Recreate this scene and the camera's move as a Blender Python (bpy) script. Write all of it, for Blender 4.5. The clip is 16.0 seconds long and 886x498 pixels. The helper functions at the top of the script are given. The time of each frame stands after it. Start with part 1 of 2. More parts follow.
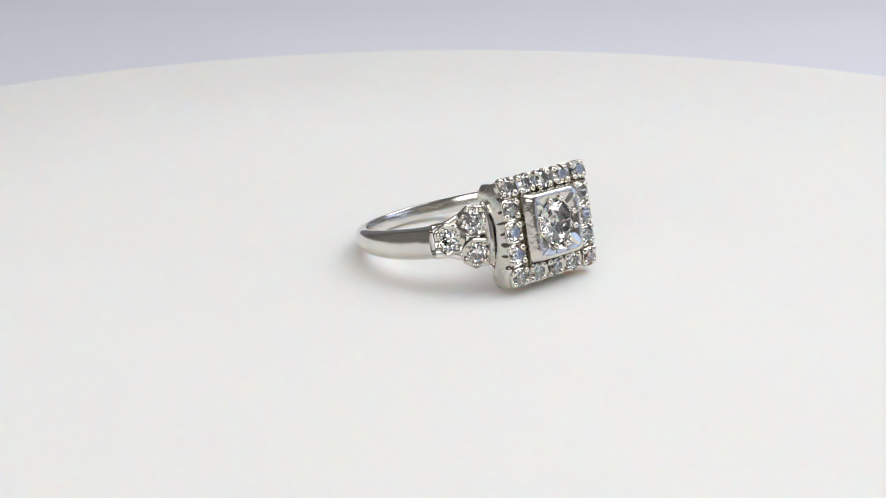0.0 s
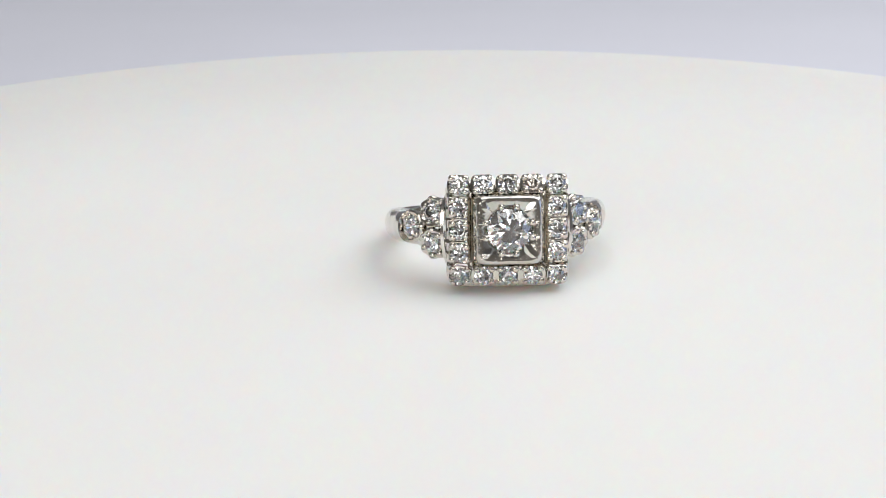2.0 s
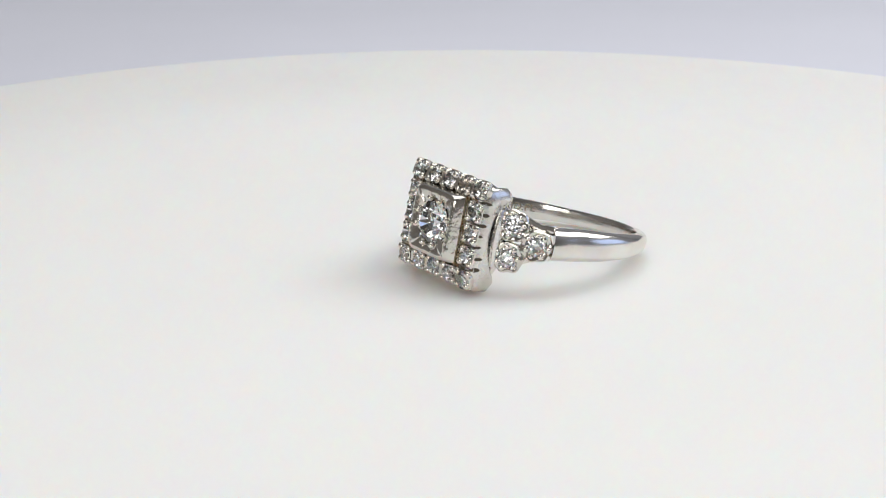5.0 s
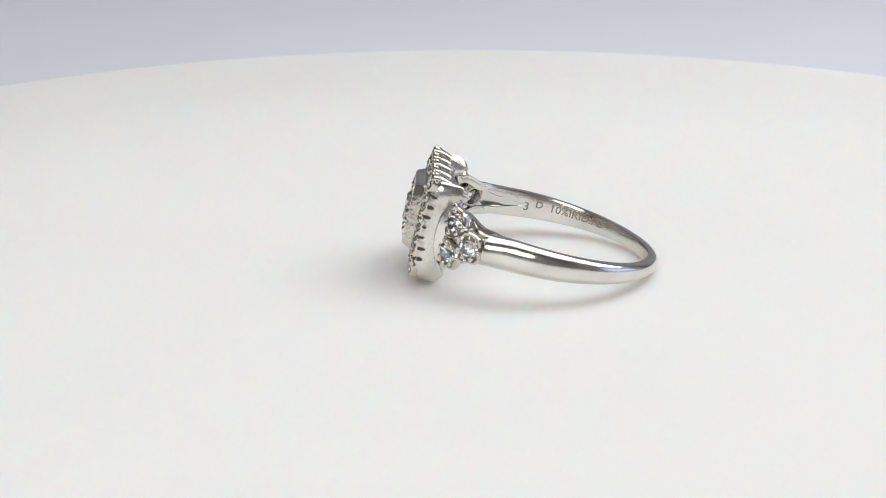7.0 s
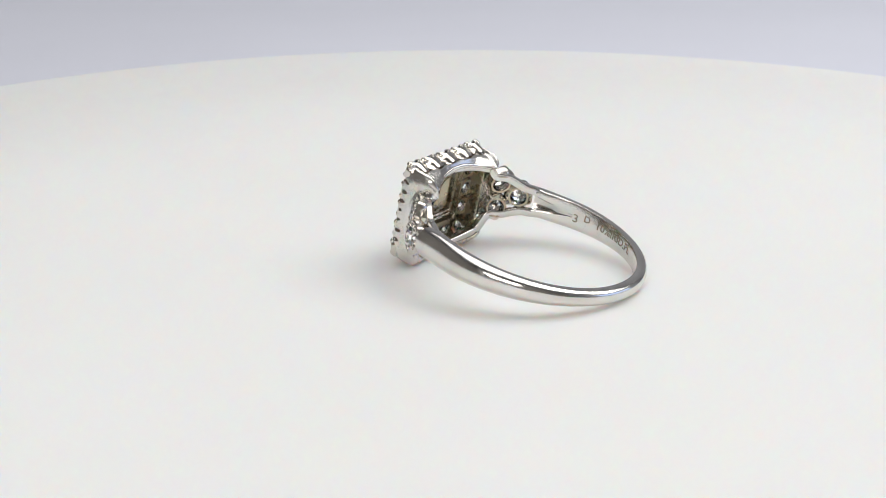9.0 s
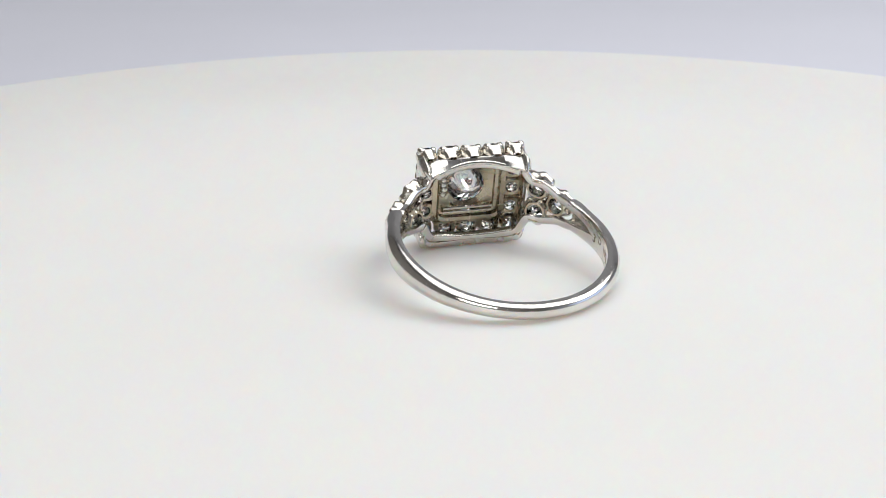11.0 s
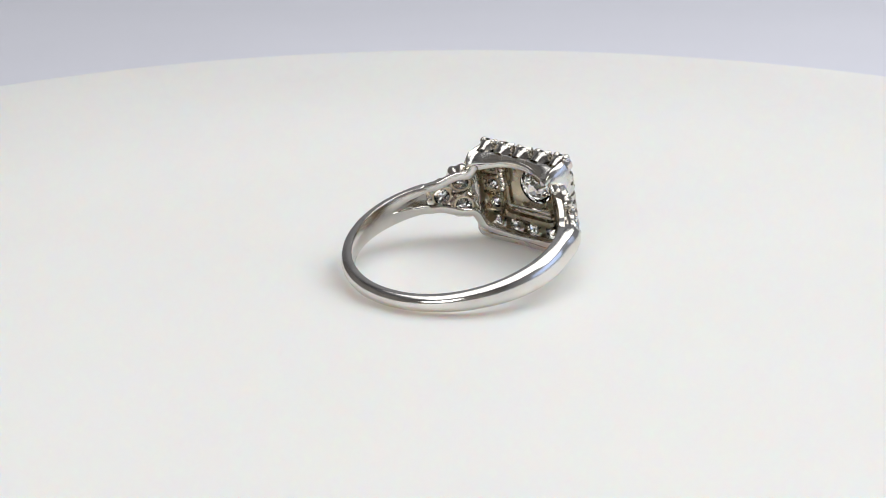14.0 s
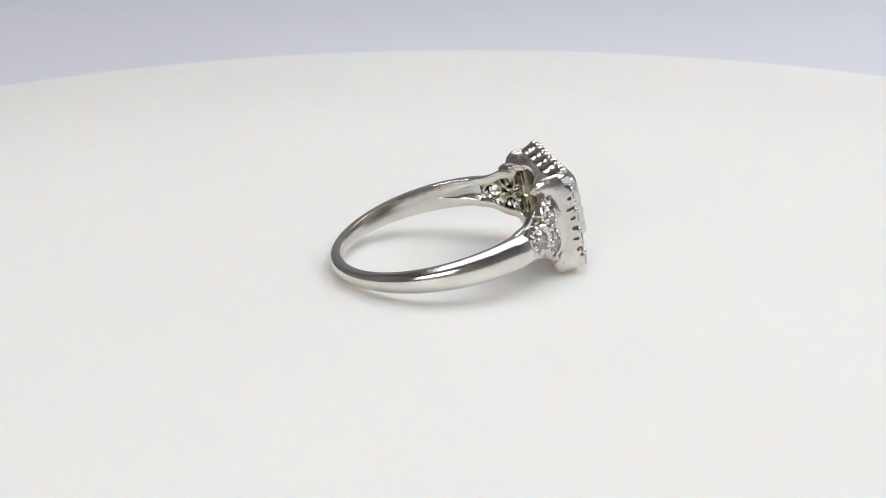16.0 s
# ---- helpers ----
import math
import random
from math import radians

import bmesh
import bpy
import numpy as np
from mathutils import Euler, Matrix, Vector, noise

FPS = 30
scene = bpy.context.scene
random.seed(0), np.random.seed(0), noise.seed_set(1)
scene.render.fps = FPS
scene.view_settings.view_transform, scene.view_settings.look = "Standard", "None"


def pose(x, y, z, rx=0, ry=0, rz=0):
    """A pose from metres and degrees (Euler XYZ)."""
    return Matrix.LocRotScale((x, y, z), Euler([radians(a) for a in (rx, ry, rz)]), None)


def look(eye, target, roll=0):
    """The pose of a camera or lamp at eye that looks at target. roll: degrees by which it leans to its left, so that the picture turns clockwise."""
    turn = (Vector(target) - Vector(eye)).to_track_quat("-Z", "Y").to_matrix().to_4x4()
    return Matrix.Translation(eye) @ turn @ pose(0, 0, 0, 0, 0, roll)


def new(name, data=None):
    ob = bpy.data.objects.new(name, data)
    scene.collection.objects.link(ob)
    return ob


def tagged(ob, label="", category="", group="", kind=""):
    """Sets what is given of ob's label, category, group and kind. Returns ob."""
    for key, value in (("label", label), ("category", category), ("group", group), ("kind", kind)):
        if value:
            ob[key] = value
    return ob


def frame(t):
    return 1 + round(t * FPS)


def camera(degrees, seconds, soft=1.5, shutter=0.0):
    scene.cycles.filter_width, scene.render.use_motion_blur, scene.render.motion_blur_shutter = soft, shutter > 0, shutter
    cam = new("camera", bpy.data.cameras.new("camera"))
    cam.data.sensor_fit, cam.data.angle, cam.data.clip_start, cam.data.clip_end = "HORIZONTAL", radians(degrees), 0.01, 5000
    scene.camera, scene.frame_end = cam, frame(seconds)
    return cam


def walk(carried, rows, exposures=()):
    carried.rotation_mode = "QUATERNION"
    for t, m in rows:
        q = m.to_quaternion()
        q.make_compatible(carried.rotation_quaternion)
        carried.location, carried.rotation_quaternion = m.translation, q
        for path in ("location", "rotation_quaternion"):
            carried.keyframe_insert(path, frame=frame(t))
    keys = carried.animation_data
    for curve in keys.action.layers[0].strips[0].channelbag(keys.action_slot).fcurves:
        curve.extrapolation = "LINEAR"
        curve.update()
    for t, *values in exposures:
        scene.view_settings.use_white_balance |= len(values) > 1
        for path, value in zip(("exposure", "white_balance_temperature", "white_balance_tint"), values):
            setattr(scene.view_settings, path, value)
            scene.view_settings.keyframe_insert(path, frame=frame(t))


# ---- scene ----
cam = camera(35.49, 16.0, soft=0.85)
cam.data.dof.use_dof = True
cam.data.dof.focus_distance = 0.117
cam.data.dof.aperture_fstop = 150.0
EYE = Vector((0.0, -0.1154, 0.04188))
WAY = Vector((-0.03627, 0.94273, -0.33157))
CAM = look(EYE, EYE + WAY, -0.03)
walk(cam, [(0.0, CAM), (16.0, CAM)], [(0.0, 0.0, 6500, 10), (16.0, 0.0, 6500, 10)])

SPEED = -18.69         # turntable, degrees a second
FRONT = 2.4             # seconds at which the ring's face is nearly square to the camera

# ---------------------------------------------------------------- light
world = bpy.data.worlds.new("world")
scene.world = world
world.use_nodes = True
world.node_tree.nodes["Background"].inputs[0].default_value = (0.9, 0.93, 1.0, 1)
world.node_tree.nodes["Background"].inputs[1].default_value = 0.25


def area_lamp(name, eye, target, sx, sy, watts, colour):
    data = bpy.data.lights.new(name, "AREA")
    data.shape, data.size, data.size_y, data.energy, data.color = "RECTANGLE", sx, sy, watts, colour
    ob = new(name, data)
    ob.matrix_world = look(eye, target)
    return ob


area_lamp("softbox_key", (0.42, 0.12, 0.50), (0, 0, 0), 0.42, 0.42, 1.96, (0.992, 1.0, 0.985))
area_lamp("ceiling_panel", (0.10, 0.05, 0.845), (0.10, 0.05, 0), 0.9, 0.9, 4.57, (0.990, 1.0, 1.0))
# unseen fill added behind the camera to brighten the ring's face and front shadows
area_lamp("added_fill", (-0.20, -0.62, 0.30), (0, 0, 0), 0.36, 0.20, 1.2, (1.0, 0.99, 0.98))
area_lamp("window_glow", (0.57, 0.0, 0.13), (0, 0, 0.03), 0.42, 0.20, 0.28, (0.46, 0.61, 1.0))


# ---------------------------------------------------------------- materials
def material(name, colour, rough=0.5, metal=0.0):
    m = bpy.data.materials.new(name)
    m.use_nodes = True
    b = m.node_tree.nodes["Principled BSDF"]
    b.inputs["Base Color"].default_value = (*colour, 1)
    b.inputs["Roughness"].default_value = rough
    b.inputs["Metallic"].default_value = metal
    return m, m.node_tree, b


def noise_node(tree, scale, detail=4.0, rough=0.55, stretch=None):
    tex = tree.nodes.new("ShaderNodeTexNoise")
    tex.inputs["Scale"].default_value, tex.inputs["Detail"].default_value = scale, detail
    tex.inputs["Roughness"].default_value = rough
    co = tree.nodes.new("ShaderNodeTexCoord")
    if stretch:
        mp = tree.nodes.new("ShaderNodeMapping")
        mp.inputs["Scale"].default_value = stretch
        tree.links.new(co.outputs["Object"], mp.inputs["Vector"])
        tree.links.new(mp.outputs["Vector"], tex.inputs["Vector"])
    else:
        tree.links.new(co.outputs["Object"], tex.inputs["Vector"])
    return tex.outputs["Fac"]


def ramp(tree, fac, lo, hi, a, b):
    r = tree.nodes.new("ShaderNodeValToRGB")
    r.color_ramp.elements[0].position, r.color_ramp.elements[1].position = lo, hi
    r.color_ramp.elements[0].color = (*a, 1) if len(a) == 3 else (a[0], a[0], a[0], 1)
    r.color_ramp.elements[1].color = (*b, 1) if len(b) == 3 else (b[0], b[0], b[0], 1)
    tree.links.new(fac, r.inputs["Fac"])
    return r.outputs["Color"]


def bump(tree, fac, strength, distance, b, under=None):
    n = tree.nodes.new("ShaderNodeBump")
    n.inputs["Strength"].default_value, n.inputs["Distance"].default_value = strength, distance
    tree.links.new(fac, n.inputs["Height"])
    if under:
        tree.links.new(under, n.inputs["Normal"])
    tree.links.new(n.outputs["Normal"], b.inputs["Normal"])
    return n.outputs["Normal"]


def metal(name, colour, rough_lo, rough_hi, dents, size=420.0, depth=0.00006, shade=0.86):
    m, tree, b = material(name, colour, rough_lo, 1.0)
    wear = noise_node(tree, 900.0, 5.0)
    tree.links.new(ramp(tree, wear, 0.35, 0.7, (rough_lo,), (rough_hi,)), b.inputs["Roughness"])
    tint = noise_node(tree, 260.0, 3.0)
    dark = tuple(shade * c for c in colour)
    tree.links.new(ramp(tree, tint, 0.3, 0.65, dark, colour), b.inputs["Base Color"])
    first = bump(tree, noise_node(tree, size, 2.0), dents, depth, b)
    bump(tree, noise_node(tree, 5000.0, 2.0, 0.6, (1, 1, 6)), 0.32, 0.000014, b, first)
    return m


PLATINUM = metal("polished_platinum", (0.80, 0.775, 0.735), 0.08, 0.21, 0.4)
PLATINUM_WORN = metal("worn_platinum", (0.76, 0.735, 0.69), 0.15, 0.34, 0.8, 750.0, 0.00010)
# PLATINUM_BROWN: darker, browner metal for undersides, inner bands and channels
PLATINUM_BROWN = metal("brown_platinum", (0.57, 0.495, 0.375), 0.16, 0.40, 0.9, 900.0, 0.00010, 0.55)
PLATINUM_SET = metal("cut_platinum", (0.72, 0.685, 0.625), 0.07, 0.21, 0.8, 1300.0, 0.00008)
BEAD, _t, _b = material("burnished_platinum", (0.74, 0.70, 0.64), 0.10, 1.0)
_t.links.new(ramp(_t, noise_node(_t, 1.6, 3.0), 0.35, 0.65, (0.09,), (0.30,)), _b.inputs["Roughness"])
bump(_t, noise_node(_t, 1.3, 2.0), 0.5, 0.00007, _b)
# near-black colour that stands in for the shade inside the prong slots
NOTCH_SHADE, _, _ = material("notch_shade", (0.10, 0.085, 0.065), 0.4, 0.8)
ENGRAVED, _, _ = material("engraved_dark", (0.33, 0.28, 0.21), 0.5, 0.8)



def gemstone(name, colour):
    m, tree, b = material(name, colour, 0.0)
    b.inputs["IOR"].default_value = 2.417
    b.inputs["Transmission Weight"].default_value = 1.0
    return m


DIAMOND = gemstone("diamond", (0.985, 0.985, 0.98))
DIAMOND_SMOKY = gemstone("smoky_diamond", (0.80, 0.72, 0.63))

TABLE, _t, _b = material("white_acrylic", (0.86, 0.855, 0.84), 0.42)
_t.links.new(ramp(_t, noise_node(_t, 18.0, 3.0), 0.3, 0.7, (0.850, 0.845, 0.828), (0.872, 0.868, 0.855)), _b.inputs["Base Color"])
_t.links.new(ramp(_t, noise_node(_t, 300.0, 4.0), 0.3, 0.7, (0.38,), (0.50,)), _b.inputs["Roughness"])
bump(_t, noise_node(_t, 2500.0, 2.0), 0.04, 0.00002, _b)
_b.inputs["Specular IOR Level"].default_value = 0.25
_b.inputs["Subsurface Weight"].default_value = 0.7
_b.inputs["Subsurface Radius"].default_value = (1.0, 0.72, 0.55)
_b.inputs["Subsurface Scale"].default_value = 0.006

DESK, _t, _b = material("lavender_grey_paper", (0.56, 0.565, 0.64), 0.8)
_t.links.new(ramp(_t, noise_node(_t, 6.0, 3.0), 0.3, 0.7, (0.745, 0.75, 0.825), (0.775, 0.78, 0.855)), _b.inputs["Base Color"])
WALL, _t, _b = material("light_grey_wall_paint", (0.46, 0.46, 0.47), 0.85)
_t.links.new(ramp(_t, noise_node(_t, 4.0, 4.0), 0.3, 0.7, (0.27, 0.27, 0.28), (0.33, 0.33, 0.34)), _b.inputs["Base Color"])
# for the unseen front and left walls, darkened so the metal mirrors dark streaks
WALL_DARK, _t, _b = material("dark_reflection_wall", (0.14, 0.13, 0.12), 0.85)
_t.links.new(ramp(_t, noise_node(_t, 4.0, 4.0), 0.3, 0.7, (0.18, 0.168, 0.15), (0.24, 0.222, 0.20)), _b.inputs["Base Color"])


# ---------------------------------------------------------------- mesh helpers
def finish(bm, name, mat, smooth=True, angle=35):
    bmesh.ops.recalc_face_normals(bm, faces=bm.faces)
    me = bpy.data.meshes.new(name)
    bm.to_mesh(me)
    bm.free()
    for one in (mat if isinstance(mat, tuple) else (mat,)):
        me.materials.append(one)
    if smooth:
        me.shade_smooth()
        me.set_sharp_from_angle(angle=radians(angle))
    return me


def part(name, bm, mat, parent, label="", smooth=True, angle=35):
    ob = new(name, finish(bm, name, mat, smooth, angle))
    ob.parent = parent
    return tagged(ob, label)


def box(bm, x0, y0, z0, x1, y1, z1):
    m = Matrix.Translation(((x0 + x1) / 2, (y0 + y1) / 2, (z0 + z1) / 2)) @ Matrix.Diagonal((x1 - x0, y1 - y0, z1 - z0, 1))
    bmesh.ops.create_cube(bm, size=1, matrix=m)


def bridge(bm, loops, closed=False, dull=()):
    """Joins loops of equally many points by quads; closed joins the last to the first. The bands numbered in dull take the second material."""
    rows = [[bm.verts.new(p) for p in loop] for loop in loops]
    pairs = list(zip(rows, rows[1:])) + ([(rows[-1], rows[0])] if closed else [])
    for band, (a, b) in enumerate(pairs):
        for i in range(len(a)):
            j = (i + 1) % len(a)
            bm.faces.new((a[i], a[j], b[j], b[i])).material_index = int(band in dull)
    return rows


# ---------------------------------------------------------------- the room
def plain(name, x0, y0, z0, x1, y1, z1, mat):
    bm = bmesh.new()
    box(bm, x0, y0, z0, x1, y1, z1)
    return tagged(new(name, finish(bm, name, mat, False)), kind="structure")


tagged(plain("desk_top", -0.6, -0.7, -0.08, 0.6, 0.6, -0.045, DESK), "lavender grey paper-covered desk top under the turntable", "desk")
# unseen walls and ceiling, added to close the room and shape the reflections
plain("wall_back", -0.6, 0.6, -0.08, 0.6, 0.62, 0.85, WALL)
plain("wall_left", -0.62, -0.7, -0.08, -0.6, 0.62, 0.85, WALL_DARK)
plain("wall_right", 0.6, -0.7, -0.08, 0.62, 0.62, 0.85, WALL)
plain("wall_front", -0.62, -0.72, -0.08, 0.62, -0.7, 0.85, WALL_DARK)
plain("ceiling", -0.62, -0.72, 0.85, 0.62, 0.62, 0.87, WALL)


# ---------------------------------------------------------------- turntable
def lathe(bm, profile, count):
    bridge(bm, [[(r * math.cos(2 * math.pi * k / count), r * math.sin(2 * math.pi * k / count), z) for k in range(count)] for r, z in profile])


def build_turntable():
    base = tagged(new("turntable"), "round white matte display turntable, slowly turning", "turntable")
    bm = bmesh.new()
    R, top = 0.09778, 0.0
    lathe(bm, [(0.000001, top), (0.05, top), (R - 0.0012, top), (R - 0.0004, top - 0.0003), (R, -0.0012), (R, -0.010), (R - 0.001, -0.011), (0.0002, -0.011)], 256)
    part("platter", bm, TABLE, base, angle=50)
    bm = bmesh.new()
    lathe(bm, [(0.0002, -0.0115), (0.07, -0.0115), (0.075, -0.014), (0.075, -0.042), (0.073, -0.045), (0.0002, -0.045)], 96)
    part("motor_base", bm, TABLE, base, "white round motor base")
    return base


# ---------------------------------------------------------------- ring
# Ring measures in millimetres: u across the head, v up along the finger hole, n out of the face.
BASE_N, BASE_V = -10.1, -2.86


def P(u, v, n):
    return Vector((u, BASE_N - n, v - BASE_V)) / 1000


CN, RU, RN = -10.68, 8.72, 9.18       # middle of the finger hole and its radii
U0 = -0.15


def smoothstep(a, b, x):
    x = min(1, max(0, (x - a) / (b - a)))
    return x * x * (3 - 2 * x)


def hole(theta, out, v):
    """A point on the finger hole, out mm outside it; theta in degrees from the middle of the face."""
    a = radians(theta)
    du, dn = math.sin(a) / RU, math.cos(a) / RN
    k = math.hypot(du, dn)
    v += 0.04 * RU * math.sin(a) * smoothstep(30, 75, min(abs(theta) % 360, 360 - abs(theta) % 360))
    n = CN + RN * math.cos(a) + out * dn / k
    return P(U0 + RU * math.sin(a) + out * du / k, v - 0.0145 * n, n)


def shank_mesh(bm, end):
    loops = []
    steps = 72
    for s in range(steps + 1):
        th = end + (360 - 2 * end) * s / steps
        back = smoothstep(end, 165, min(th, 360 - th))
        w = 1.40 * (1 - back) + 0.68 * back
        t = 1.30 * (1 - back) + 1.05 * back + 0.45 * smoothstep(72, end, min(th, 360 - th))
        loop = []
        side = min(th, 360 - th)
        g, r = 0.02 + 0.46 * smoothstep(86, 58, side), 0.5 * smoothstep(84, 58, side)
        # inner face with the shoulder groove, rounded edges, domed outer face
        flat = 0.35 * smoothstep(90, 150, side)
        half = []
        for (x0, y0), (x1, y1) in zip(((0.95, 0.06), (1.0, 0.22), (0.97, 0.45), (0.84, 0.70), (0.62, 0.87), (0.32, 0.97), (0.0, 1.0)),
                                      ((0.97, 0.05), (1.0, 0.12), (1.0, 0.40), (0.95, 0.74), (0.86, 0.86), (0.42, 0.97), (0.0, 1.0))):
            half.append((x0 + (x1 - x0) * flat, y0 + (y1 - y0) * flat))
        section = [(-0.80, 0.0), (-g - 0.04, 0.0), (-g, r), (g, r), (g + 0.04, 0.0), (0.80, 0.0)] + half + [(-x, y) for x, y in reversed(half[:-1])]
        for x, y in section:
            loop.append(hole(th, t * y, w * x))
        loops.append(loop)
    rows = bridge(bm, loops)
    bm.faces.new(rows[0])
    bm.faces.new(rows[-1])


def rail_path(bm, pts, w, h):
    """A rounded bar through pts; each has (position, outward, across) in metres."""
    loops = []
    for p, o, c in pts:
        loops.append([p + o * (h * y) + c * (w * x) for x, y in ((-0.5, 0.12), (-0.38, 0), (0.38, 0), (0.5, 0.12), (0.5, 0.88), (0.38, 1), (-0.38, 1), (-0.5, 0.88))])
    rows = bridge(bm, loops)
    bm.faces.new(rows[0])
    bm.faces.new(rows[-1])


def brilliant(radius):
    """A round brilliant: girdle at z = 0, table up."""
    bm = bmesh.new()
    R, c, p, g = radius, 0.33 * radius, 0.86 * radius, 0.02 * radius

    def ring(r, z, n, off):
        return [bm.verts.new((r * math.cos(radians(360 * k / n + off)), r * math.sin(radians(360 * k / n + off)), z)) for k in range(n)]
    T = ring(0.56 * R, c, 8, 0)
    rho = 0.80 * math.cos(radians(22.5))
    M = ring(0.80 * R, g + (c - g) * (1 - (rho - 0.56) / 0.44), 8, 22.5)
    G = ring(R, g, 16, 0)
    H = ring(R, -g, 16, 0)
    rho = 0.26 * math.cos(radians(22.5))
    Q = ring(0.26 * R, -g - (p - g) * (1 - rho), 8, 22.5)
    C = bm.verts.new((0, 0, -p))
    bm.faces.new(T)
    for k in range(8):
        a, b, z = 2 * k, 2 * k + 1, (2 * k + 2) % 16
        bm.faces.new((T[k], T[(k + 1) % 8], M[k]))
        bm.faces.new((T[k], M[k - 1], G[a], M[k]))
        bm.faces.new((M[k], G[a], G[b]))
        bm.faces.new((M[k], G[b], G[z]))
        bm.faces.new((C, Q[k - 1], H[a], Q[k]))
        bm.faces.new((Q[k], H[a], H[b]))
        bm.faces.new((Q[k], H[b], H[z]))
        bm.faces.new((G[a], G[b], H[b], H[a]))
        bm.faces.new((G[b], G[z], H[z], H[b]))
    return bm


def bead_mesh():
    bm = bmesh.new()
    bmesh.ops.create_uvsphere(bm, u_segments=10, v_segments=6, radius=1)
    return finish(bm, "bead", BEAD, True, 80)


def frame_at(u, v, n, theta=0, lean=0, spin=0):
    """A pose at (u, v, n) whose z points out of the ring at theta, leaning by lean to v."""
    z = Vector((math.sin(radians(theta)) * math.cos(radians(lean)), -math.cos(radians(theta)) * math.cos(radians(lean)), math.sin(radians(lean))))
    q = z.to_track_quat("Z", "Y").to_matrix().to_4x4()
    return Matrix.Translation(P(u, v, n)) @ q @ pose(0, 0, 0, 0, 0, spin)


def rounded(hu, hv, r, count):
    """A rounded rectangle of count points, by angle, from +u on; half sizes hu, hv."""
    out = []
    for k in range(count):
        a = 2 * math.pi * k / count
        c, s = math.cos(a), math.sin(a)
        e = 2.0 + 2.4 * max(0.0, 1 - r)
        d = (abs(c) ** e + abs(s) ** e) ** (-1 / e)
        out.append((hu * d * c, hv * d * s))
    return out


def cup(bm, m, R, hu, hv, r, depth, taper, lift=0.10, out=0, flutes=0):
    """A stone's seat: a tapering block with a hole through it, at the pose m (z out), in millimetres. out: +1 or -1 for a
    seat whose upper or lower side is an open fishtail that narrows towards the rail; flutes: cuts round a free-standing cup."""
    n = 24 if not flutes else 6 * flutes

    def circ(rad, z):
        return [m @ (Vector((rad * math.cos(2 * math.pi * k / n), rad * math.sin(2 * math.pi * k / n), z)) / 1000) for k in range(n)]

    def rect(s, z):
        return [m @ (Vector((s * x, s * y, z)) / 1000) for x, y in rounded(hu, hv, r, n)]

    if out:
        def arch(su, z, dip=0.0, draw=0.0):
            pts = []
            for x, y in rounded(hu, hv, r, n):
                face = smoothstep(0.15, 0.62, out * y / hv)
                cut = dip * face * smoothstep(0.70, 0.30, abs(x) / hu)
                side = 1 - (1 - su) * face
                pts.append(m @ (Vector((side * x, y * (1 - 0.06 * (1 - face) - draw * face), max(z, -0.5) * (1 - face) + z * face - cut)) / 1000))
            return pts

        def lip(rad, z, dip):
            pts = []
            for k in range(n):
                c, s = math.cos(2 * math.pi * k / n), math.sin(2 * math.pi * k / n)
                pts.append(m @ (Vector((rad * c, rad * s, z - dip * smoothstep(0.70, 0.92, out * s))) / 1000))
            return pts
        bridge(bm, [circ(0.80 * R, -0.52), circ(0.84 * R, -0.34), lip(0.99 * R, -0.02, 0.26), lip(1.02 * R, lift - 0.03, 0.36), arch(0.90, lift + 0.02, 0.42),
                    arch(0.94, lift - 0.05, 0.40), arch(0.88, lift - 0.16, 0.34), arch(0.76, -0.44, 0.04, 0.01), arch(0.62, -0.85, 0, 0.06), arch(0.52, -depth, 0, 0.16)], True, (9,))
        return
    if flutes:
        def petal(s, z, bite, drop):
            pts = []
            for k, (x, y) in enumerate(rounded(hu, hv, r, n)):
                w = 0.5 - 0.5 * math.cos(2 * math.pi * flutes * k / n)
                pts.append(m @ (Vector((x * s * (1 - bite * w), y * s * (1 - bite * w), z - drop * w)) / 1000))
            return pts
        bridge(bm, [circ(0.84 * R, -depth), circ(0.86 * R, -0.40 * R), circ(0.99 * R, -0.02), petal(0.76, lift + 0.02, 0.04, 0.10), petal(0.88, lift + 0.05, 0.06, 0.14),
                    petal(0.97, lift - 0.06, 0.07, 0.16), petal(1.0, -0.22, 0.09, 0.08), petal(0.98, -0.50 * depth, 0.12, 0.0), petal(0.5 + 0.5 * taper, -0.80 * depth, 0.12, 0.0), petal(taper, -depth, 0.05, 0.0)], True, (9,))
        return
    bridge(bm, [circ(0.72 * R, -0.62), circ(0.76 * R, -0.42 * R), circ(0.99 * R, -0.02), circ(1.02 * R, lift - 0.03), rect(0.90, lift + 0.02),
                rect(0.975, lift - 0.04), rect(1.0, lift - 0.14), rect(0.98, -0.28), rect(0.80, -depth)], True, (8,))


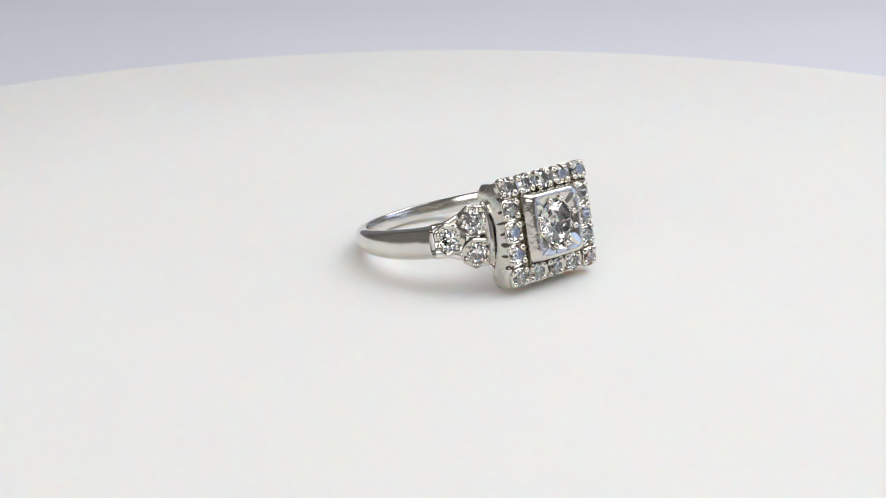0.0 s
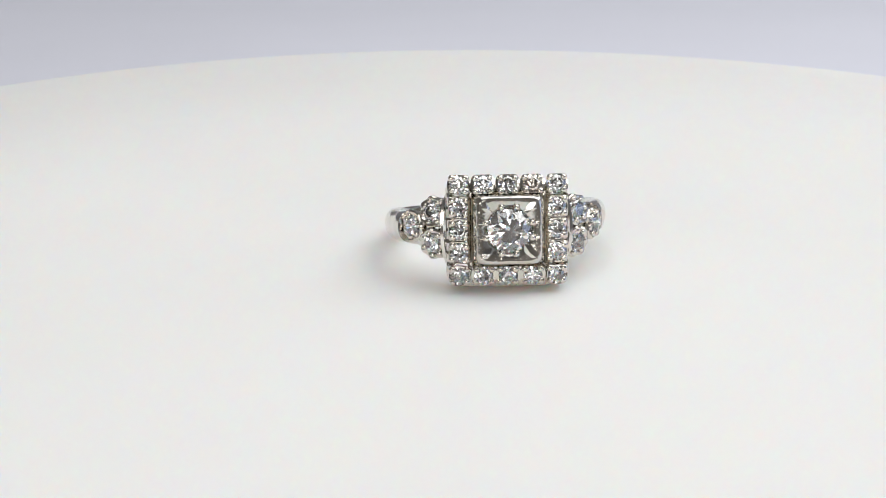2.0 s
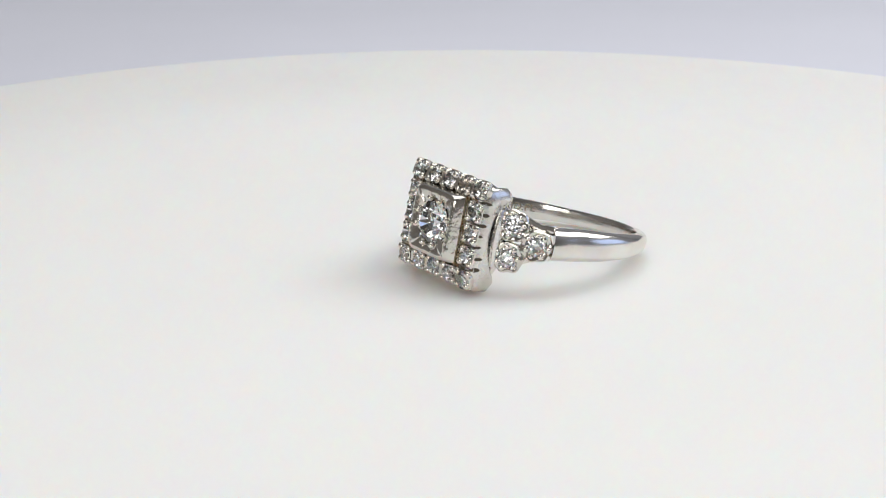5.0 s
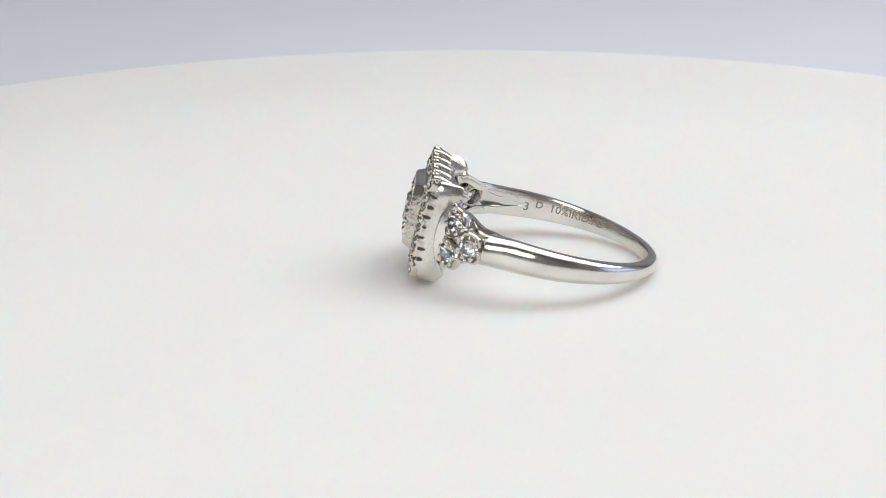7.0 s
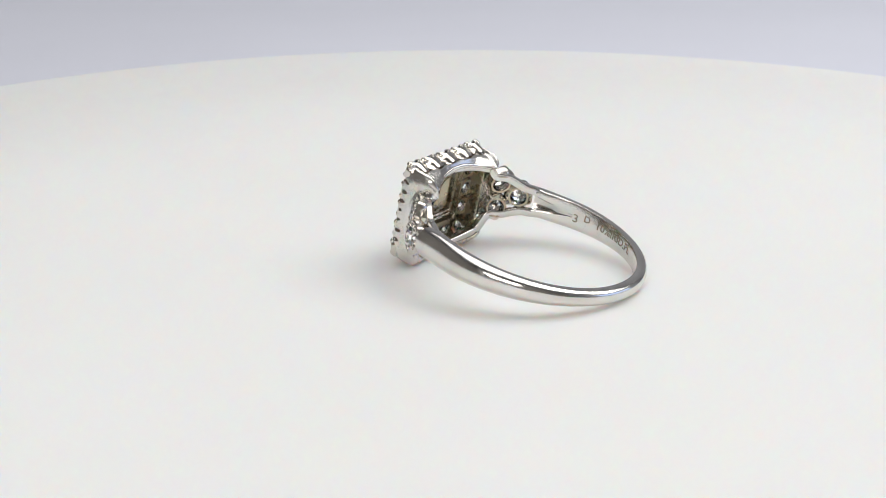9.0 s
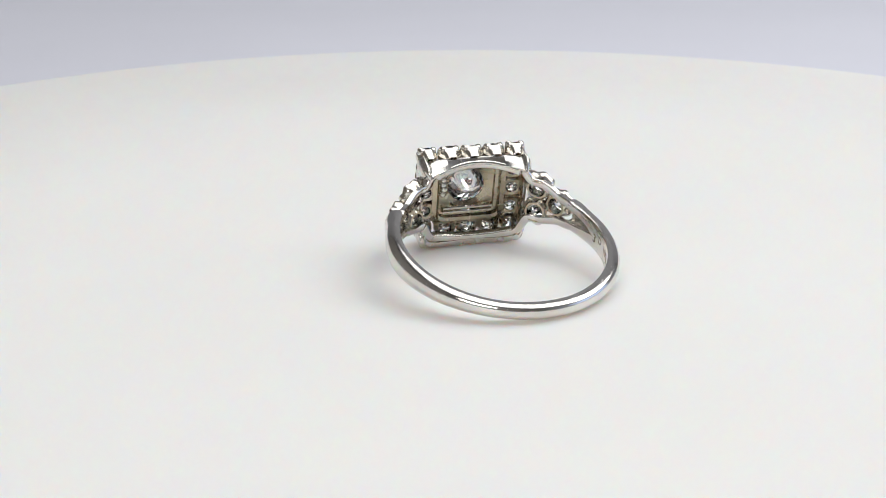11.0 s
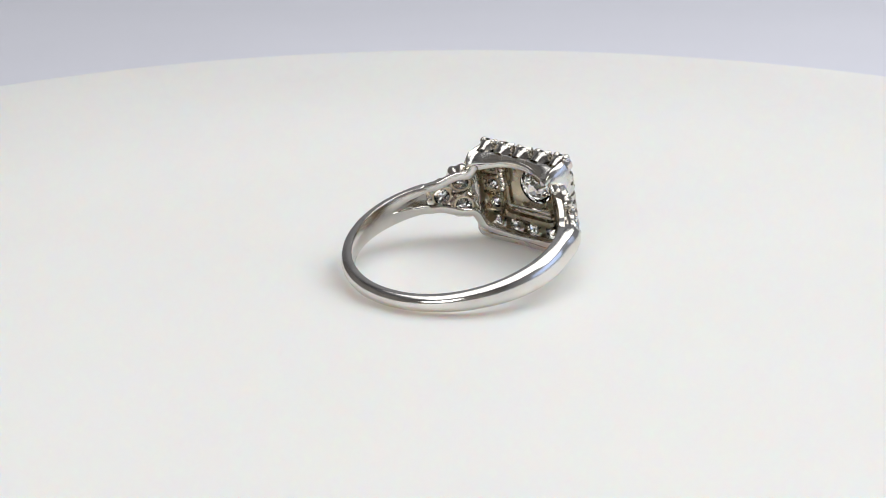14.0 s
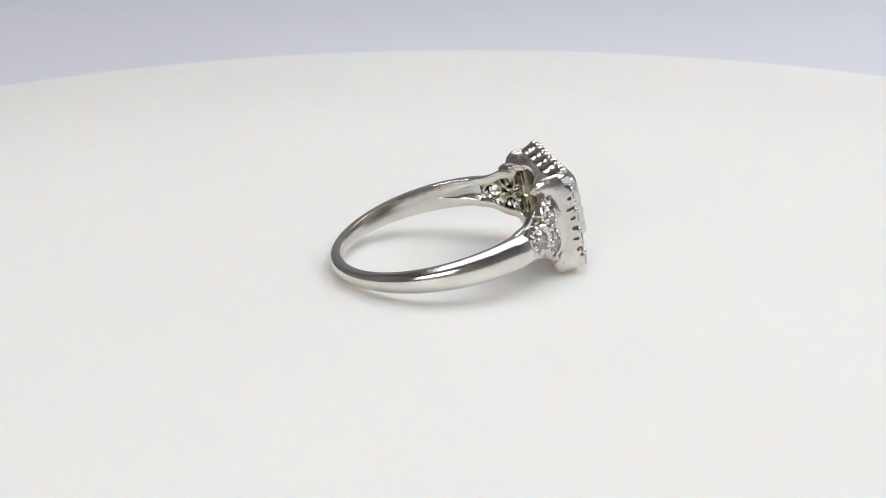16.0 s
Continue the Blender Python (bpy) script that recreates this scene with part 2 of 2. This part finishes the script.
def build_ring():
    ring = tagged(new("ring"), "platinum ring with square diamond halo head, lying on the turntable", "ring")
    shank_end = 58
    bm = bmesh.new()
    shank_mesh(bm, shank_end)
    shank = part("shank", bm, PLATINUM, ring, "polished tapering platinum band", angle=32)

    # hallmark stamped inside the band
    for text, start, size, up in (("3", 278.0, 1.12, -0.05), ("D", 271.0, 0.90, 0.30), ("10%IRID.PL", 262.5, 1.02, 0.24)):
        font = bpy.data.curves.new("hallmark", "FONT")
        font.body, font.size, font.resolution_u, font.offset = text, size, 3, 0.012
        raw = new("hallmark", font)
        me = bpy.data.meshes.new_from_object(raw.evaluated_get(bpy.context.evaluated_depsgraph_get()))
        bpy.data.objects.remove(raw)
        bpy.data.curves.remove(font)
        for vert in me.vertices:
            vert.co = hole(start - math.degrees(vert.co.x * 1.06 / 8.9), -0.012, vert.co.y - 0.36 * size + up)
        me.materials.append(ENGRAVED)
        ob = new("hallmark", me)
        ob.parent = shank
        tagged(ob, "stamped dark hallmark")

    # two gallery rails, each running from shoulder to shoulder and bowed under the head
    def bow(x, y=0):
        return max(-3.40, -1.85 - 0.074 * x * x) if y >= 0 else max(-2.85, -2.2 - 0.026 * x * x)

    for sv in (1, -1):
        line = []
        for s in range(121):
            th = 70 - 140 * s / 120
            side = abs(th)
            wide = 0.78 + 0.36 * smoothstep(68, 55, side) + 0.74 * smoothstep(54, 38, side)
            swell = 0.44 * max(0, 1 - (RU * math.sin(radians(th)) / 3.6) ** 2)
            step = smoothstep(33.5, 26.5, side)
            v = sv * (wide * (1 - step) + ((2.95 if sv > 0 else 3.58) + swell) * step)
            p, q = hole(th, 0.02, v), hole(th, 1.02, v)
            k = smoothstep(29, 24, side)
            u = U0 + RU * math.sin(radians(th))
            line.append((p.lerp(P(u, v, bow(u, sv)), k), (q - p).lerp(Vector((0, -0.001, 0)), k)))
        pts = []
        for i, (p, o) in enumerate(line):
            along = (line[min(i + 1, 120)][0] - line[max(i - 1, 0)][0]).normalized()
            pts.append((p, o * (0.82 - 0.30 * smoothstep(28, 36, abs(70 - 140 * i / 120)) * smoothstep(64, 56, abs(70 - 140 * i / 120))), along.cross(o.normalized()) * 0.001))
        bm = bmesh.new()
        rail_path(bm, pts, 0.74, 1.0)
        part("gallery_rail", bm, PLATINUM, ring, "bowed polished gallery rail", angle=50)

    # head gallery: a tapering square wall from under the stones to the bowed rail
    bm = bmesh.new()
    n = 480

    def loop(hu, hv, r, level, low=1.0):
        return [P(x, (y * (low if y < 0 else 1) - (0.36 - 0.30 * (low < 1.02)) * smoothstep(1.8, 3.2, -y)) * (1 - (0.14 if y > 0 else 0.05) * smoothstep(4.7, 4.1, abs(x)) * smoothstep(3.3, 4.0, abs(y))), level(x, y)) for x, y in rounded(hu, hv, r, n)]

    def back(x, y):
        side = smoothstep(3.3, 2.0, abs(y)) * smoothstep(3.6, 4.6, abs(x))
        return bow(x, y) * (1 - side) - 1.7 * side

    def rim(x, y):
        return -1.20 + 1.30 * (smoothstep(4.30, 4.70, abs(x)) if y > 0 else smoothstep(4.05, 4.5, abs(x)))
    e = -0.9
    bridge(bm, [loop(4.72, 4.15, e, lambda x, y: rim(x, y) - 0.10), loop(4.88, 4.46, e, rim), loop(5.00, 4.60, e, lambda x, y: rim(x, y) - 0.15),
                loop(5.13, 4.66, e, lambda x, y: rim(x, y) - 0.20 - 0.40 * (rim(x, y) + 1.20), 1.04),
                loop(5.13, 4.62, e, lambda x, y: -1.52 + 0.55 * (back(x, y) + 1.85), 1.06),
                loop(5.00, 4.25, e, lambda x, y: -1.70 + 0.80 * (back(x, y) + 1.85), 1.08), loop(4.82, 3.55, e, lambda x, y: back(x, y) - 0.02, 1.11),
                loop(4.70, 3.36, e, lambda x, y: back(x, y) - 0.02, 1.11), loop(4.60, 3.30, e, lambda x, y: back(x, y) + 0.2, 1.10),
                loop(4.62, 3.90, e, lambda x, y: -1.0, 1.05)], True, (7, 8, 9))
    head = part("head_gallery", bm, (PLATINUM_WORN, PLATINUM_BROWN), ring, "square platinum head with bowed gallery rail", angle=42)

    # halo of sixteen stones
    stone = finish(brilliant(0.00079), "diamond", DIAMOND, False)
    smoky = finish(brilliant(0.00079), "diamond", DIAMOND_SMOKY, False)
    bead = bead_mesh()

    def gem(mesh, m, parent):
        ob = new("diamond", mesh)
        ob.parent, ob.matrix_local = parent, m
        return ob

    def dot(m, parent, x, y, z, sx, sy, sz):
        ob = new("bead_prong", bead)
        ob.parent = parent
        ob.matrix_local = m @ Matrix.Translation(Vector((x, y, z)) / 1000) @ Matrix.Diagonal((sx / 1000, sy / 1000, sz / 1000, 1))

    us, vs = (-4.12, -2.06, 0, 2.06, 4.12), (-3.86, -1.90, 0, 1.88, 3.76)
    for i, u in enumerate(us):
        for j, v in enumerate(vs):
            if i not in (0, 4) and j not in (0, 4):
                continue
            corner = i in (0, 4) and j in (0, 4)
            lean, turn = (13 if j == 4 else -10 if j == 0 else 0), (5 if i == 4 else -5 if i == 0 else 0)
            low = 0.08 if j == 4 else 0.12 if j == 0 else 0.20
            m = frame_at(u, v, low + 0.02, turn + random.uniform(-8, 8), lean + random.uniform(-8, 8))
            flat = frame_at(u, v, low, turn, lean)
            bm = bmesh.new()
            fish = 0 if corner and j == 0 else (j == 4) - (j == 0)
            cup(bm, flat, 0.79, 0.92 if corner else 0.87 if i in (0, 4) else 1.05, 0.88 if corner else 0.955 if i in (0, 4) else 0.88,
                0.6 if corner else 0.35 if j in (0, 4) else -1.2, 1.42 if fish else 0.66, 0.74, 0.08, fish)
            part("stone_seat", bm, (PLATINUM_SET, PLATINUM_BROWN), head, angle=30)
            gem(smoky if (i, j) == (3, 4) else stone, m @ pose(0, 0, 0, 0, 0, random.uniform(0, 45)), head)
            for x in (-0.66, 0.66):
                for y in (-0.60, 0.60):
                    s = random.uniform(0.85, 1.15)
                    dot(flat, head, x * (0.80 if x * u > 2 else 0.94) + random.uniform(-0.05, 0.05), y * (0.80 if y * v > 1.8 else 0.94) + random.uniform(-0.05, 0.05), 0.04, 0.31 * s, 0.29 * s, 0.28)
            # prongs rising from the outer wall
            if j in (0, 4):
                for x in (-0.56, 0.56):
                    y = math.copysign(0.58, v)
                    dot(flat, head, x * (0.9 if corner else 1), y, -0.19, random.uniform(0.28, 0.36), 0.28, random.uniform(0.28, 0.36))
            if i in (0, 4):
                for y in (-0.42, 0.42):
                    dot(flat, head, math.copysign(0.62, u), y * (0.8 if corner else 1), -0.12, 0.26, random.uniform(0.30, 0.38), 0.32)

    m = frame_at(0, 0, 0)
    for su in (1, -1):
        for sv in (1, -1):
            dot(m, head, su * 3.08, sv * 2.84, -0.10, 0.36, 0.34, 0.34)

    # notches between the prongs, both outer sides: raised plugs coloured as slot shade
    for su in (1, -1):
        for v in (-2.82, -1.9, -0.94, 0.05, 0.94, 1.85, 2.82):
            bm = bmesh.new()
            tall, deep, slant = random.uniform(0.11, 0.20), random.uniform(0.38, 0.75), random.uniform(-0.16, 0.16)
            cut = [(0.0, 0.8), (0.4, 1.0), (0.8, 0.8), (1.0, 0.2), (1.0, -0.3), (0.7, -0.8), (0.35, -1.0), (0.0, -0.7)]
            bend = (1 - (abs(v) / 4.6) ** 5.6) ** (1 / 5.6)

            def skin(n):
                return bend * (4.88 + 0.12 * min(1, max(0, (0.1 - n) / 0.15)) + 0.13 * min(1, max(0, (-0.05 - n) / 0.55)))
            rows = bridge(bm, [[P(su * (skin(0.12 - deep * z) + d), v + slant * z + tall * h, 0.12 - deep * z) for z, h in cut] for d in (-0.2, 0.065)])
            bm.faces.new(rows[0])
            bm.faces.new(rows[1])
            part("slot_plug", bm, NOTCH_SHADE, head, "dark plug in place of a shaded slot between prongs")

    # dull walls between the box and the upper and lower rows
    for sv in (1, -1):
        bm = bmesh.new()
        loops = [[P(u, sv * y, z) for y, z in ((2.96, -0.12), (3.10, -0.10), (3.18, -0.30), (3.14, -0.85), (2.98, -0.85))] for u in (-3.25, 3.25)]
        rows = bridge(bm, loops)
        bm.faces.new(rows[0])
        bm.faces.new(rows[-1])
        part("inner_wall", bm, PLATINUM_BROWN, head, "dull brown metal beside the box setting", smooth=False).location = (0, -0.00015, 0)

    # dark channels beside the box, each with a thin rib
    for su in (1, -1):
        bm = bmesh.new()
        lo, hi = sorted((su * 2.80, su * 3.42))
        for a, b, c, d in ((lo, hi, -0.62, -0.10), (su * 3.05 - 0.045, su * 3.05 + 0.045, -0.30, 0.36), (su * 3.27 - 0.04, su * 3.27 + 0.04, -0.30, 0.16)):
            corner = [P(x, y, z) for z in (c, d) for x, y in ((a, -2.95), (b, -2.95), (b, 2.95), (a, 2.95))]
            rows = bridge(bm, [corner[:4], corner[4:]])
            bm.faces.new(rows[0])
            bm.faces.new(rows[1])
        part("channel", bm, PLATINUM_BROWN, head, "dark channel beside the box setting", smooth=False).location = (0, -0.00018, 0)

    # raised square box with the large stone
    bm = bmesh.new()
    n = 96

    def sq(h, k, r, z):
        return [P(x, y, z) for x, y in rounded(h, k, r, n)]
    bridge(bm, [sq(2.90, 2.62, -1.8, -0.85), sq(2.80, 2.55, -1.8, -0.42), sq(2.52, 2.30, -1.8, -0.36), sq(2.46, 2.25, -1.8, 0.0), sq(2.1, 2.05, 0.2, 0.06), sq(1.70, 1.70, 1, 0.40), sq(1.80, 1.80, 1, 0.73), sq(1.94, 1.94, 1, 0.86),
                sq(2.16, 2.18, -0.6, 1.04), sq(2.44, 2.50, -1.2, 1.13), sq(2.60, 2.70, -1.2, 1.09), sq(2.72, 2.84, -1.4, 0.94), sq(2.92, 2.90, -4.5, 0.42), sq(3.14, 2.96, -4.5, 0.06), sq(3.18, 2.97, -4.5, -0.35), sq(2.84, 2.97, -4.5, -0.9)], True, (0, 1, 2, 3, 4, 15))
    setting = part("center_setting", bm, (PLATINUM_SET, PLATINUM_BROWN), ring, "raised square platinum box setting", angle=38)
    setting.location = (0, -0.00024, 0)
    big = finish(brilliant(0.00186), "large_diamond", DIAMOND, False)
    ob = new("diamond", big)
    ob.parent, ob.matrix_local = setting, frame_at(0, 0, 0.87, 0, 0, 11)
    tagged(ob, "large round brilliant-cut diamond")
    m = frame_at(0, 0, 0.87)
    for k in range(4):
        for side in (-18, 18):
            a = radians(90 * k + side)
            dot(m, setting, 2.00 * math.cos(a), 2.00 * math.sin(a), 0.16, 0.29, 0.29, 0.30)
            way, b = Vector((math.cos(radians(90 * k)), 0, math.sin(radians(90 * k)))), radians(90 * k)
            stem = [(P(2.0 * math.cos(a) + d * math.cos(b), 2.0 * math.sin(a) + d * math.sin(b), 0.86 + 0.30 * d), Vector((0, -0.001, 0)), Vector((0, -1, 0)).cross(way) * 0.001) for d in (0.0, 0.25, 0.56)]
            bm = bmesh.new()
            rail_path(bm, stem, 0.24, 0.16)
            part("prong_stem", bm, PLATINUM_SET, setting, angle=40)
    # raised grains left on the back of the box
    for k in range(5):
        dot(frame_at(0, 0, -1.0), setting, 2.50 + random.uniform(-0.10, 0.10), 0.05 + 0.50 * k, 0.0, random.uniform(0.34, 0.44), 0.33, 0.34)
    for v in (-1.78, -2.18):
        bm = bmesh.new()
        rail_path(bm, [(P(u, v, -0.46 - 0.02 * math.sin(3 * u)), Vector((0, 0.001, 0)), Vector((0, 0, 0.001))) for u in (-2.3, -1.2, 0, 1.2, 2.3)], 0.22, 0.22)
        part("back_bar", bm, PLATINUM_SET, setting, angle=40)
    # bright-cut corner petals
    for su in (1, -1):
        for sv in (1, -1):
            bm = bmesh.new()
            edge = [(2.34, 2.40, 1.12), (2.38, 1.86, 1.07), (1.70, 1.36, 0.98), (1.30, 1.30, 1.02), (1.36, 1.70, 0.98), (1.86, 2.48, 1.07)]
            edge = [(x + random.uniform(-0.14, 0.14) * (0 < k), y + random.uniform(-0.14, 0.14) * (0 < k), z) for k, (x, y, z) in enumerate(edge)]
            mid = (random.uniform(1.6, 2.0), random.uniform(1.6, 2.0), 1.19)
            low = [bm.verts.new(P(su * x, sv * y, 0.7)) for x, y, z in edge]
            top = [bm.verts.new(P(su * x, sv * y, z)) for x, y, z in edge]
            peak = bm.verts.new(P(su * mid[0], sv * mid[1], mid[2]))
            for k in range(6):
                bm.faces.new((low[k], low[k - 5], top[k - 5], top[k]))
                bm.faces.new((top[k], top[k - 5], peak))
            part("corner_petal", bm, PLATINUM, setting, "bright-cut polished corner petal", angle=16)

    # three-stone shoulders
    for su in (1, -1):
        trio = ((6.14, 1.36, -2.38, 38, 9), (6.14, -1.38, -2.38, 38, -10), (7.80, 0.05, -3.86, 56, 0))
        # curved collar between the head and the trio
        bm = bmesh.new()
        cols = []
        for k in range(13):
            v = -2.45 + 4.9 * k / 12
            u = 5.08 + 0.26 * (1 - (v / 2.45) ** 2)
            top = -1.06 - 0.5 * abs(v / 2.45) ** 2
            cols.append([P(su * u, v, top), P(su * (u + 0.26), v, top - 0.06), P(su * (u + 0.34), v, -2.35), P(su * (u - 0.2), v, -2.35)])
        rows = bridge(bm, cols)
        bm.faces.new(rows[0])
        bm.faces.new(rows[-1])
        sh = part("shoulder_collar", bm, PLATINUM, ring, "curved platinum collar beside the head", angle=40)
        frames = [frame_at(su * u, v, n, su * th, lean) for u, v, n, th, lean in trio]
        for m in frames:
            bm = bmesh.new()
            cup(bm, m, 0.90, 1.44, 1.42, 0.9, 1.10, 0.66, 0.10, 0, 7)
            part("stone_seat", bm, (PLATINUM_SET, PLATINUM_BROWN), sh, angle=30)
            gem(stone, m @ pose(0, 0, 0, random.uniform(-4, 4), random.uniform(-4, 4), random.uniform(0, 45)) @ Matrix.Scale(1.18, 4), sh)
            for k in range(7):
                a = radians(360 * k / 7 + random.uniform(-9, 9))
                r = random.uniform(0.88, 1.00)
                dot(m, sh, r * math.cos(a), r * math.sin(a), 0.09, random.uniform(0.18, 0.30), random.uniform(0.18, 0.30), random.uniform(0.14, 0.20))
    return ring


turntable = build_turntable()
ring = build_ring()
HEAD = Vector((0.405, -6.10, 5.23)) / 1000
RING = Matrix.Translation(HEAD) @ pose(0, 0, 0, 0, 0, -2.18) @ pose(0, 0, 0, -13.3) @ Matrix.Translation(-P(0, 0, 0))


def motions():
    times = [0.5 * k for k in range(33)]
    walk(turntable, [(t, pose(0, 0, 0, 0, 0, SPEED * (t - FRONT))) for t in times])
    walk(ring, [(t, pose(0, 0, 0, 0, 0, SPEED * (t - FRONT)) @ RING) for t in times])


motions()
